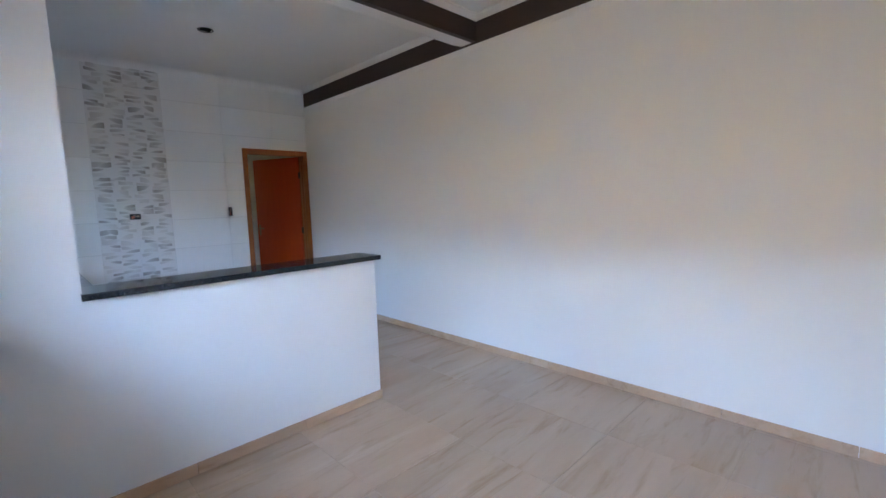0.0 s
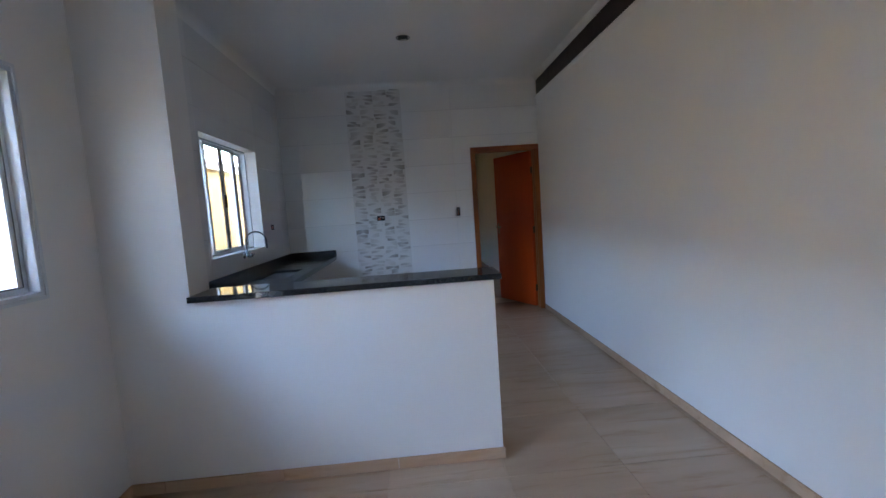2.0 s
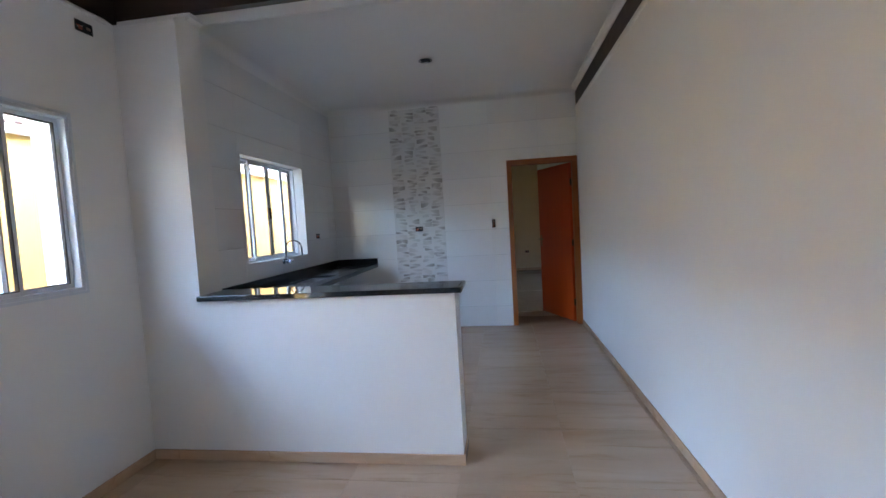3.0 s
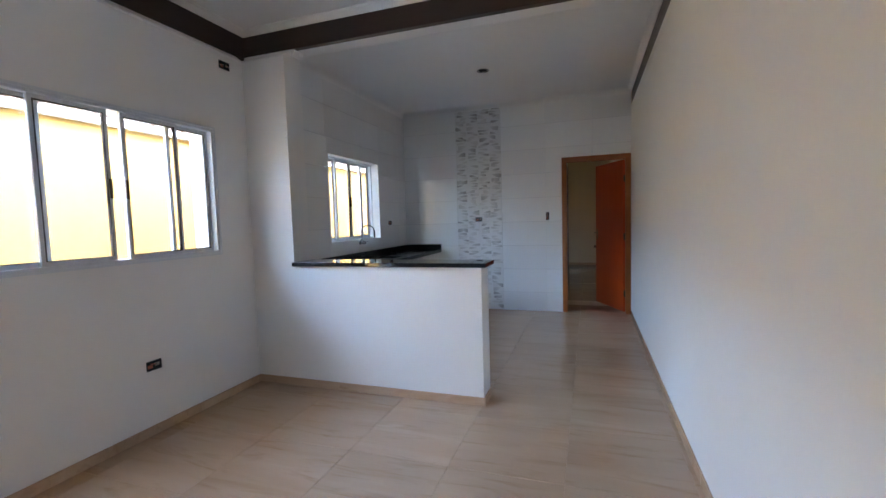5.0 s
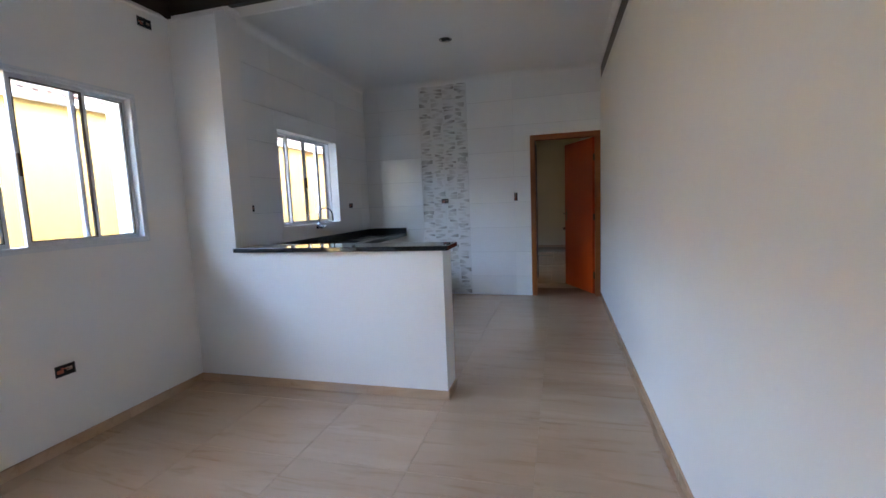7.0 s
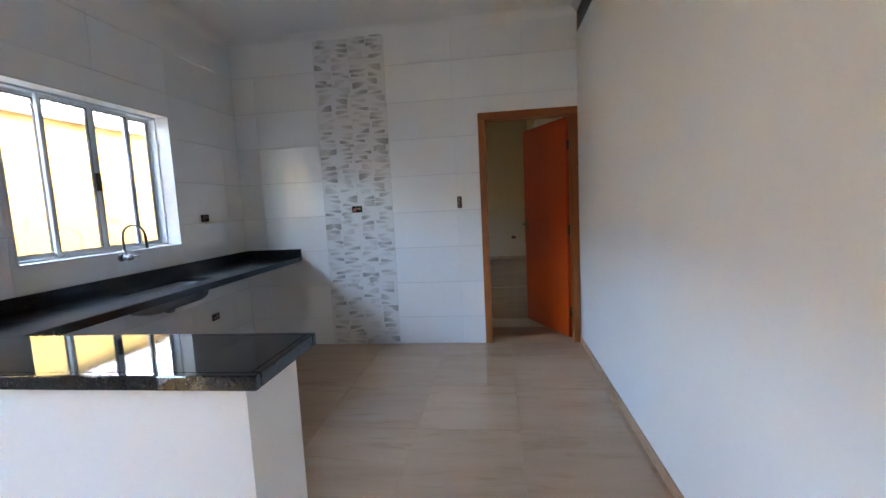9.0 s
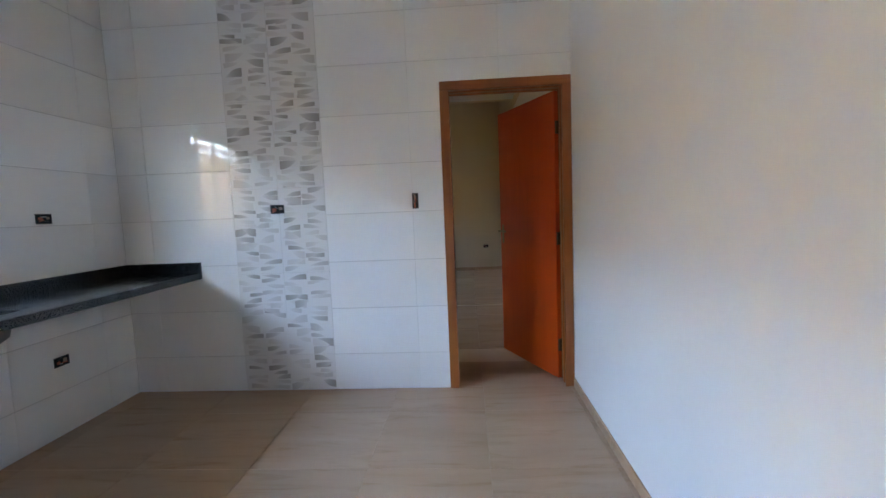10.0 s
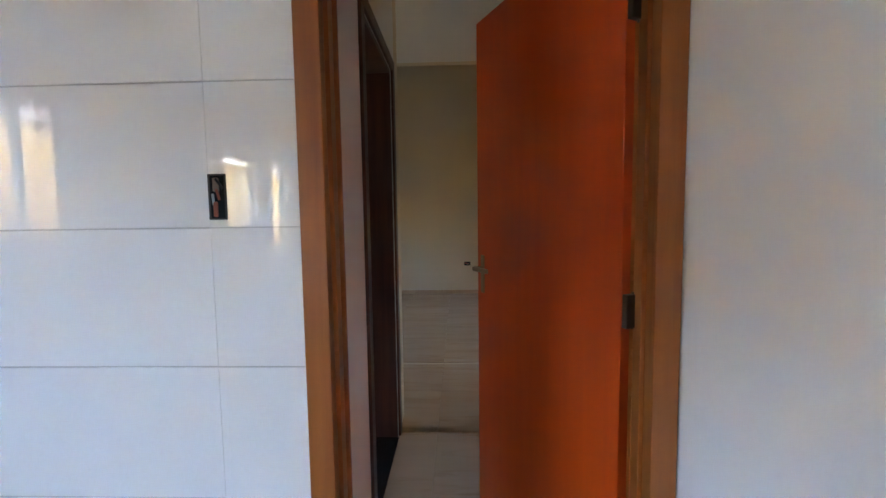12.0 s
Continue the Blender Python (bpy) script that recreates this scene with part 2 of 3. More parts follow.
WIRE_RED, WIRE_GREY = plain("copper_red_wire", (0.4, 0.1, 0.05), 0.5), plain("grey_wire", (0.4, 0.38, 0.35), 0.5)
REMNANT = plain("tan_plaster_remnant", (0.3, 0.22, 0.17), 0.9)
YELLOW = paint("yellow_render_paint", (0.3, 0.172, 0.037), 0.8)
CONCRETE = paint("grey_concrete", (0.4, 0.36, 0.31), 0.9)
CLAY = plain("weathered_clay_tile", (0.4, 0.27, 0.22), 0.85)
FASCIA = paint("white_fascia_paint", (0.74, 0.72, 0.68), 0.6)
GLASS = glass()

# ---- structure: floor, ground, walls ----
solid("ground", boxed(-60, 60, -60, 60, -0.6, -0.25), CONCRETE, "grey concrete ground of the side passage", "ground", "structure")
floor = solid("floor", boxed(-0.325, 3.3, -2.75, 12.1, -0.2, -0.0025), GROUT, "beige porcelain tile floor with thin joints", "floor", "structure")


def wall_mesh(axis, a, b, u0, u1, z0, z1, holes=()):
    """A wall from a to b thick, along y (axis x) or along x (axis y), with holes (u0, u1, z0, z1) through it, left to right."""
    bm = bmesh.new()

    def put(p, q, r, s):
        if q - p > 1e-4 and s - r > 1e-4:
            box(bm, a, b, p, q, r, s) if axis == "x" else box(bm, p, q, a, b, r, s)
    at = u0
    for p, q, r, s in holes:
        put(at, p, z0, z1)
        put(p, q, z0, r)
        put(p, q, s, z1)
        at = q
    put(at, u1, z0, z1)
    return bm


BIG = (0.655, 2.132, 1.152, 2.102)
KIT = (3.665, 4.87, 1.13, 2.13)
ENTRY = (-0.37, 0.42, 0.0, 2.1)
solid("wall_west", wall_mesh("x", -0.42, WEST, SOUTH, 2.58, -0.2, 2.7, [ENTRY, BIG]), WALL, "white painted living room wall with a wide window and an open entrance", "wall", "structure")
wall_kitchen = solid("wall_west_kitchen", wall_mesh("x", -0.36, WEST - 0.004, 2.58, NORTH + 0.14, -0.2, TOP, [KIT]), WALL_GROUT, "white glazed tile kitchen wall with a window", "wall", "structure")
solid("wall_east", boxed(EAST, 3.25, SOUTH, 12.1, -0.2, 2.75), WALL, "long plain white painted wall", "wall", "structure")
solid("wall_south", boxed(-0.42, 3.25, SOUTH - 0.15, SOUTH, -0.2, TOP), WALL, "plain white painted wall closing the living room", "wall", "structure")
DOOR = (2.235, 3.04, 0.0, 2.12)
wall_north = solid("wall_north", wall_mesh("y", NORTH + 0.004, NORTH + 0.14, WEST - 0.004, EAST, -0.2, TOP, [(DOOR[0], DOOR[1], -0.2, DOOR[3])]), WALL_GROUT,
                   "white glazed tile wall with a patterned vertical strip", "wall", "structure")
solid("wall_half", prism(bmesh.new(), [(WEST, -0.2), (HALF_E, -0.2), (HALF_E, 1.013), (PILLAR_E, 1.013), (PILLAR_E, 2.7), (WEST, 2.7)], "y", HALF_F, HALF_B), WALL,
      "low white painted half wall with a full-height pillar", "wall", "structure")

# rooms behind the door
solid("wall_hall", wall_mesh("x", 2.06, 2.2, NORTH + 0.14, 7.35, -0.2, TOP, [(6.48, 7.22, -0.2, 2.12)]), WALL, "white painted hall wall with a dark doorway", "wall", "structure")
solid("wall_hall_end", boxed(-0.175, 2.2, 7.35, 7.49, -0.2, TOP), CREAM, "cream painted wall beside the bedroom", "wall", "structure")
solid("wall_bedroom", boxed(-0.325, 3.3, 11.85, 12.0, -0.2, 3.8), CREAM, "cream painted far bedroom wall", "wall", "structure")
# both openings are unseen, added to bring daylight into hall and bedroom
solid("wall_west_bedroom", wall_mesh("x", -0.42, -0.175, NORTH + 0.14, 12.0, -0.2, 3.8, [(6.5, 7.05, 1.45, 2.1), (9.0, 9.7, 1.25, 2.05)]), CREAM, "cream painted outer bedroom wall with unseen openings added for daylight", "wall", "structure")
solid("wall_upper_bedroom", boxed(-0.175, 3.25, 9.4, 9.5, 2.9, 3.8), CREAM, "cream painted upstand above the bedroom ceiling", "wall", "structure")
solid("wall_east_bedroom", boxed(EAST, 3.25, NORTH, 12.0, 2.755, 3.8), CREAM, "cream painted upper bedroom wall", "wall", "structure")

# ceilings
solid("ceiling_living", boxed(-0.42, 3.25, SOUTH - 0.15, 2.57, TOP, 3.1), CEIL, "plain white plaster living room ceiling", "ceiling", "structure")
LAMP = (1.44, 4.345)
bm = bmesh.new()
for x0, x1, y0, y1 in ((-0.42, LAMP[0] - 0.046, 2.57, NORTH + 0.1), (LAMP[0] + 0.046, 3.25, 2.57, NORTH + 0.1),
                       (LAMP[0] - 0.046, LAMP[0] + 0.046, 2.57, LAMP[1] - 0.046), (LAMP[0] - 0.046, LAMP[0] + 0.046, LAMP[1] + 0.046, NORTH + 0.1)):
    box(bm, x0, x1, y0, y1, TOP, 3.1)
solid("ceiling_kitchen", bm, CEIL, "plain white plaster kitchen ceiling", "ceiling", "structure")
solid("ceiling_hall", boxed(-0.325, 3.25, NORTH + 0.1, 9.5, 2.9, 3.1), CEIL, "plain white hall ceiling", "ceiling", "structure")
solid("ceiling_bedroom", boxed(-0.325, 3.25, 9.4, 12.1, 3.8, 3.9), CEIL, "plain white bedroom ceiling", "ceiling", "structure")
solid("roof", boxed(-0.5, 3.4, -2.0, 9.4, 3.1, 3.2), CONCRETE, "flat concrete roof of the house", "roof", "structure")

# unseen white eave, added to cut steep sky light and bounce some back
solid("shading_eave", prism(bmesh.new(), [(-0.42, 2.78), (-1.2, 2.66), (-1.2, 2.72), (-0.42, 2.87)], "y", -2.0, 9.4), FASCIA, "unseen sloping white eave, added to shade the side windows", "roof", "structure")

# dark band under the ceiling, between white mouldings
bm = bmesh.new()
box(bm, -0.42, -0.236, SOUTH, 2.572, 2.7, TOP)
solid("trim_west", bm, BROWN, "dark brown painted band below the ceiling", "trim", "structure")
bm = boxed(EAST + 0.004, 3.25, SOUTH, NORTH, 2.755, TOP)
solid("trim_east", bm, BROWN, "dark brown painted band below the ceiling", "trim", "structure")
solid("trim_beam", boxed(-0.236, EAST + 0.004, 2.572, 2.62, 2.79, TOP), BROWN, "dark brown painted face of the ceiling beam", "trim", "structure")
bm = bmesh.new()
prism(bm, [(2.62, 2.79), (2.745, 2.79), (2.85, 2.83), (2.96, 2.9), (3.065, 2.955), (3.075, TOP), (2.62, TOP)], "x", WEST - 0.06, EAST + 0.002)
solid("trim_beam_cove", bm, CEIL, "white plaster cove of the beam towards the kitchen", "trim", "structure")


def moulding(name, points, axis, a, b, label):
    return solid(name, prism(bmesh.new(), points, axis, a, b), CEIL, label, "trim", "structure")


def cornice(at, way, z0=2.955, d=0.055):
    """Outline of the upper cornice on a wall at a place, reaching into the room."""
    z1 = TOP
    return [(at, z0), (at + way * 0.012, z0), (at + way * 0.018, z0 + 0.01), (at + way * d * 0.72, z1 - 0.014), (at + way * d, z1 - 0.009), (at + way * d, z1), (at, z1)]


def ledge(at, way, z0=2.715, z1=2.755, d=0.022):
    return [(at, z0), (at + way * d * 0.5, z0 + 0.006), (at + way * d, z0 + 0.022), (at + way * d, z1), (at, z1)]


def cove(at, way, z0=2.9, d=0.1):
    """Outline of a hollow quarter-round cove on a wall."""
    bend = [(at + way * d * (1 - math.cos(a)), z0 + (TOP - z0) * math.sin(a)) for a in (math.pi / 2 * k / 8 for k in range(9))]
    return bend + [(at, TOP)]


UP, LOW = "white plaster cornice along the ceiling", "thin white plaster ledge under the brown band"
moulding("trim_cornice", cornice(-0.236, 1), "y", SOUTH, 2.572, UP)
moulding("trim_cornice", cornice(EAST + 0.004, -1), "y", SOUTH, 2.572, UP)
moulding("trim_cornice", cornice(2.572, -1), "x", -0.236, EAST, UP)
moulding("trim_cornice", cornice(EAST + 0.004, -1), "y", 3.06, NORTH, UP)
moulding("trim_cove", cove(NORTH, -1, 2.925, 0.07), "x", WEST, EAST, UP)
moulding("trim_cove", cove(WEST, 1, 2.92, 0.075), "y", HALF_B, NORTH, UP)
moulding("trim_ledge", [(-0.237, 2.7), (WEST, 2.7), (WEST + 0.006, 2.706), (WEST + 0.006, 2.716), (-0.237, 2.769)], "y", SOUTH, HALF_F, LOW)
moulding("trim_ledge", [(HALF_F - 0.006, 2.706), (HALF_F, 2.7), (2.62, 2.7), (2.62, 2.79), (2.573, 2.79), (2.573, 2.769), (HALF_F - 0.006, 2.716)], "x", WEST - 0.06, PILLAR_E, LOW)
moulding("trim_ledge", ledge(PILLAR_E, 1, 2.74, 2.789, 0.03), "y", 2.575, HALF_B, LOW)
moulding("trim_ledge", ledge(EAST, -1, 2.72, 2.766, 0.009), "y", SOUTH, NORTH, LOW)
solid("trim_pillar_head", boxed(WEST - 0.06, PILLAR_E, 2.62, HALF_B, 2.7, 2.79), CEIL, "white plaster head between pillar and beam", "trim", "structure")

# ---- structure: outside ----
solid("wall_neighbour", boxed(-2.9, -2.6, -14, 26, -0.25, 2.52), YELLOW, "yellow rendered wall of the neighbouring house", "wall", "structure")
solid("trim_fascia", boxed(-2.72, -2.5, -14, 26, 2.52, 2.59, 0.006), FASCIA, "white painted eaves board of the neighbouring house", "trim", "structure")
roof = base("neighbour_roof", "weathered clay tile roof of the neighbouring house", "roof", kind="structure")
slope = math.atan2(0.66, 3.2)
bm = bmesh.new()
for i in range(150):
    y = -5 + i * 0.13
    r0 = 0.055 + 0.006 * random.random()
    for k in range(4):
        x = -2.46 - k * 0.42
        rows = []
        for s in range(2):
            xx = x - s * 0.46
            zz = 2.6 + (-2.46 - xx) * math.tan(slope) + (0.018 if s == 0 else 0.0)
            rows.append([bm.verts.new((xx, y + (r0 - s * 0.006) * math.cos(a), zz + (r0 - s * 0.006) * math.sin(a))) for a in (math.pi * j / 6 for j in range(7))])
        for j in range(6):
            bm.faces.new((rows[0][j], rows[0][j + 1], rows[1][j + 1], rows[1][j]))
bmesh.ops.recalc_face_normals(bm, faces=bm.faces)
for i in range(150):
    y = -5 + i * 0.13
    bm.faces.new([bm.verts.new((-2.462, y + 0.054 * math.cos(a), 2.617 + 0.054 * math.sin(a))) for a in (math.pi * j / 6 for j in range(7))])
    bm.faces.new([bm.verts.new((-2.47, y + u, z)) for u, z in ((0.03, 2.58), (0.1, 2.58), (0.09, 2.65), (0.04, 2.65))])
tagged(part("roof_tiles", bm, CLAY, roof), kind="stuff")
part("roof_deck", prism(bmesh.new(), [(-2.5, 2.59), (-5.7, 3.25), (-5.7, 3.3), (-2.5, 2.62)], "y", -14, 26), CLAY, roof)


# ---- windows ----
def sliding_window(name, y0, y1, z0, z1, x_out, depth, sashes, fixed, label):
    """A four-panel aluminium window in the west wall: two fixed outer panels that end at fixed, two sliding ones that span sashes."""
    win = base(name, label, "window", kind="structure")
    x0, x1 = x_out, x_out + depth
    f = 0.02
    bm = bmesh.new()
    box(bm, x0, x1, y0, y1, z0, z0 + f, 0.003)
    box(bm, x0, x1, y0, y1, z1 - f, z1, 0.003)
    box(bm, x0, x1, y0, y0 + f, z0 + f, z1 - f, 0.003)
    box(bm, x0, x1, y1 - f, y1, z0 + f, z1 - f, 0.003)
    part("window_frame", bm, ALU, win)
    mid = (sashes[0][1] + sashes[1][0]) / 2
    lay = [("fixed_panel", y0 + f, fixed[0], x0 + 0.008), ("fixed_panel", fixed[1], y1 - f, x0 + 0.008),
           ("sliding_sash", *sashes[0], x0 + 0.042), ("sliding_sash", *sashes[1], x0 + 0.042)]
    for kind, a, b, x in lay:
        s = 0.021
        bm = bmesh.new()
        lo, hi = z0 + f, z1 - f
        box(bm, x, x + 0.022, a, a + s, lo, hi, 0.002)
        box(bm, x, x + 0.022, b - s, b, lo, hi, 0.002)
        box(bm, x, x + 0.022, a + s, b - s, lo, lo + 0.024, 0.002)
        box(bm, x, x + 0.022, a + s, b - s, hi - 0.024, hi, 0.002)
        sash = part(kind, bm, ALU, win)
        pane = part("pane", boxed(x + 0.009, x + 0.013, a + s, b - s, lo + 0.024, hi - 0.024), GLASS, sash, "clear glass pane")
        pane.visible_shadow = False
        bm = bmesh.new()
        for p, q, m, n in ((a + s, a + s + 0.005, lo + 0.024, hi - 0.024), (b - s - 0.005, b - s, lo + 0.024, hi - 0.024),
                           (a + s + 0.005, b - s - 0.005, lo + 0.024, lo + 0.029), (a + s + 0.005, b - s - 0.005, hi - 0.029, hi - 0.024)):
            box(bm, x + 0.002, x + 0.024, p, q, m, n)
        part("gasket", bm, RUBBER, sash, "thin dark rubber gasket")
        if kind == "sliding_sash":
            near_mid = b - s if a < mid - 0.1 else a
            yc = near_mid + s / 2
            zc = (z0 + z1) / 2 - 0.02
            part("latch", boxed(x + 0.022, x + 0.034, yc - 0.009, yc + 0.009, zc - 0.06, zc + 0.06, 0.004), DARK_METAL, sash, "dark metal latch")
    return win


big = sliding_window("window_1", *BIG, -0.253, 0.078, ((0.975, 1.366), (1.443, 1.835)), (1.04, 1.77), "wide white aluminium sliding window, slightly open")
kit = sliding_window("window_2", *KIT, -0.358, 0.078, ((3.985, 4.317), (4.317, 4.622)), (4.02, 4.62), "white aluminium sliding window above the kitchen counter")
bm = bmesh.new()
box(bm, WEST - 0.002, WEST + 0.004, BIG[0] - 0.014, BIG[1] + 0.014, BIG[2] - 0.014, BIG[2])
box(bm, WEST - 0.002, WEST + 0.004, BIG[0] - 0.014, BIG[1] + 0.014, BIG[3], BIG[3] + 0.014)
box(bm, WEST - 0.002, WEST + 0.004, BIG[0] - 0.014, BIG[0], BIG[2], BIG[3])
box(bm, WEST - 0.002, WEST + 0.004, BIG[1], BIG[1] + 0.014, BIG[2], BIG[3])
part("window_casing", bm, ALU, big)
bm = bmesh.new()
y0, y1, z0, z1 = KIT
box(bm, -0.28, WEST + 0.002, y0, y1, z0 - 0.004, z0 + 0.006)
box(bm, -0.28, WEST + 0.002, y0, y1, z1 - 0.006, z1 + 0.004)
box(bm, -0.28, WEST + 0.002, y0 - 0.004, y0 + 0.006, z0 + 0.006, z1 - 0.006)
box(bm, -0.28, WEST + 0.002, y1 - 0.006, y1 + 0.004, z0 + 0.006, z1 - 0.006)
part("window_reveal", bm, FASCIA, kit, "smooth white reveal")

# ---- door to the hall ----
door = base("door_1", "red-brown varnished wooden door, half open into the hall", "door", kind="structure")
FRONT, BACK = NORTH - 0.012, NORTH + 0.152
X0, X1, ZH = 2.195, 3.08, 2.16
CAS = 0.062
bm = bmesh.new()
for a, b in ((FRONT, NORTH + 0.002), (NORTH + 0.14, BACK)):
    box(bm, X0, X0 + CAS, a, b, 0.0, ZH - CAS, 0.003)
    box(bm, X1 - CAS, X1, a, b, 0.0, ZH - CAS, 0.003)
part("architrave", bm, FRAME_WOOD, door)
bm = bmesh.new()
for a, b in ((FRONT, NORTH + 0.002), (NORTH + 0.14, BACK)):
    box(bm, X0, X1, a, b, ZH - CAS, ZH, 0.003)
part("architrave_head", bm, HEAD_WOOD, door)
bm = bmesh.new()
JX0, JX1, JZ = X0 + CAS - 0.012, X1 - CAS + 0.012, ZH - CAS + 0.012
box(bm, JX0 - 0.03, JX0, NORTH + 0.002, NORTH + 0.14, 0, JZ, 0.002)
box(bm, JX1, JX1 + 0.02, NORTH + 0.002, NORTH + 0.14, 0, JZ, 0.002)
box(bm, JX0 - 0.03, JX1 + 0.02, NORTH + 0.002, NORTH + 0.14, JZ, JZ + 0.025, 0.002)
box(bm, JX0, JX0 + 0.012, NORTH + 0.06, NORTH + 0.1, 0, JZ, 0.002)
box(bm, JX1 - 0.012, JX1, NORTH + 0.06, NORTH + 0.1, 0, JZ, 0.002)
box(bm, JX0 + 0.012, JX1 - 0.012, NORTH + 0.06, NORTH + 0.1, JZ - 0.012, JZ, 0.002)
part("jamb", bm, FRAME_WOOD, door)
LEAF = 0.8
HINGE = pose(JX1 - 0.004, NORTH + 0.138, 0, 0, 0, 115.5)
leaf = part("door_leaf", boxed(0.004, LEAF, 0.0, 0.035, 0.008, 2.095, 0.003), DOOR_WOOD, door, "reddish orange varnished leaf")
leaf.matrix_local = HINGE
for z in (0.26, 1.05, 1.84):
    bm = boxed(-0.012, 0.014, -0.006, 0.03, z - 0.045, z + 0.045, 0.002)
    cyl(bm, 0.007, 0.007, 0.1, Matrix.Translation((0.0, -0.006, z)), 10)
    part("hinge", bm, DARK_METAL, leaf, "dark metal hinge")
for side, y in ((1, 0.035), (-1, 0.0)):
    bm = boxed(LEAF - 0.062, LEAF - 0.036, min(y, y + side * 0.006), max(y, y + side * 0.006), 0.98, 1.14, 0.002)
    cyl(bm, 0.009, 0.009, 0.045, Matrix.Translation((LEAF - 0.049, y + side * 0.025, 1.085)) @ Matrix.Rotation(radians(90), 4, "X"), 12)
    box(bm, LEAF - 0.16, LEAF - 0.045, y + side * 0.045 - 0.007, y + side * 0.045 + 0.007, 1.076, 1.094, 0.004)
    part("door_handle", bm, BRASS, leaf, "dull brass lever handle")

solid("door_sill", boxed(-0.42, WEST, ENTRY[0], ENTRY[1], 0.0, 0.005, 0.001), GRANITE, "black granite sill of the open entrance", "sill", "structure")

door2 = base("door_2", "dark brown wooden door in the hall, wide open", "door", kind="structure")
bm = bmesh.new()
for x0, x1 in ((2.04, 2.062), (2.198, 2.214)):
    box(bm, x0, x1, 6.42, 6.48, 0, 2.12, 0.003)
    box(bm, x0, x1, 7.22, 7.28, 0, 2.12, 0.003)
    box(bm, x0, x1, 6.42, 7.28, 2.12, 2.18, 0.003)
part("architrave", bm, DARK_WOOD, door2)
bm = bmesh.new()
box(bm, 2.062, 2.198, 6.48, 6.505, 0, 2.12)
box(bm, 2.062, 2.198, 7.195, 7.22, 0, 2.12)
box(bm, 2.062, 2.198, 6.505, 7.195, 2.095, 2.12)
part("jamb", bm, DARK_WOOD, door2)
part("threshold", boxed(2.045, 2.206, 6.505, 7.195, 0.0, 0.006, 0.001), GRANITE, door2, "black granite threshold")
part("door_leaf", boxed(1.37, 2.055, 6.5, 6.535, 0.008, 2.093, 0.003), DARK_WOOD, door2, "dark brown leaf, wide open")

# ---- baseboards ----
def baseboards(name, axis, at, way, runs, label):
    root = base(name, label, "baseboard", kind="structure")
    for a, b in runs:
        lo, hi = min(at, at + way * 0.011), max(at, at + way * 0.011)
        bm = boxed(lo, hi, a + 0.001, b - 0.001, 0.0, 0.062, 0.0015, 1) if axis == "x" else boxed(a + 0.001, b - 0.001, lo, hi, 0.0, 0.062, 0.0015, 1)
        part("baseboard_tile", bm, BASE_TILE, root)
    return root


def runs(start, stop, step=0.62):
    edges = [start]
    k = math.floor(start / step) + 1
    while k * step + 0.02 < stop:
        if k * step > start + 0.05:
            edges.append(k * step)
        k += 1
    edges.append(stop)
    return list(zip(edges, edges[1:]))


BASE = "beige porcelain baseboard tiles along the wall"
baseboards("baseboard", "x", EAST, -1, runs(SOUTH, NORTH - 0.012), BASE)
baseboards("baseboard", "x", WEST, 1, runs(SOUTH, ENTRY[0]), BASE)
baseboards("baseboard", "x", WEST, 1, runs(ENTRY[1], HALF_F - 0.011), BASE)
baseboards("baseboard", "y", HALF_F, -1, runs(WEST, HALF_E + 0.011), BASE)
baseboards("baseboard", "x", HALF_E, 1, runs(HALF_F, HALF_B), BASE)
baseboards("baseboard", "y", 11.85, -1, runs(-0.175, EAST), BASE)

# ---- countertops ----
bar = base("bar_countertop", "polished black granite top on the half wall", "countertop")
part("slab", boxed(0.235, 1.845, 2.467, 2.708, 1.013, 1.044), GRANITE, bar)
part("front_edge", boxed(0.235, 1.865, 2.447, 2.467, 1.013, 1.044, 0.003), GRANITE, bar)
part("back_edge", boxed(0.235, 1.865, 2.708, 2.728, 1.013, 1.044, 0.003), GRANITE, bar)
part("end_edge", boxed(1.845, 1.865, 2.467, 2.708, 1.013, 1.044, 0.003), GRANITE, bar)
counter = base("kitchen_countertop", "polished black granite kitchen counter with a sink cutout", "countertop")
CZ, CX = 0.9, 0.40
SINK = (-0.01, 0.27, 4.02, 4.6)
xs, ys = [WEST, SINK[0], SINK[1], CX - 0.02], [HALF_B, SINK[2], SINK[3], NORTH]
bm = bmesh.new()
net = {(i, j, k): bm.verts.new((x, y, CZ - 0.025 * k)) for i, x in enumerate(xs) for j, y in enumerate(ys) for k in (0, 1)}
full = [(i, j) for i in range(3) for j in range(3) if (i, j) != (1, 1)]
for i, j in full:
    for k in (0, 1):
        bm.faces.new([net[p, q, k] for p, q in ((i, j), (i + 1, j), (i + 1, j + 1), (i, j + 1))])
    for (p, q), (r, s), step in (((i, j), (i + 1, j), (0, -1)), ((i + 1, j), (i + 1, j + 1), (1, 0)), ((i + 1, j + 1), (i, j + 1), (0, 1)), ((i, j + 1), (i, j), (-1, 0))):
        if (i + step[0], j + step[1]) not in full:
            bm.faces.new((net[p, q, 0], net[r, s, 0], net[r, s, 1], net[p, q, 1]))
bmesh.ops.recalc_face_normals(bm, faces=bm.faces)
part("slab", bm, DUSTY_GRANITE, counter)
part("front_edge", boxed(CX - 0.02, CX, HALF_B, NORTH, CZ - 0.045, CZ, 0.003), DUSTY_GRANITE, counter)
part("backsplash", boxed(WEST, WEST + 0.02, HALF_B, NORTH, CZ, CZ + 0.078, 0.002), DUSTY_GRANITE, counter)
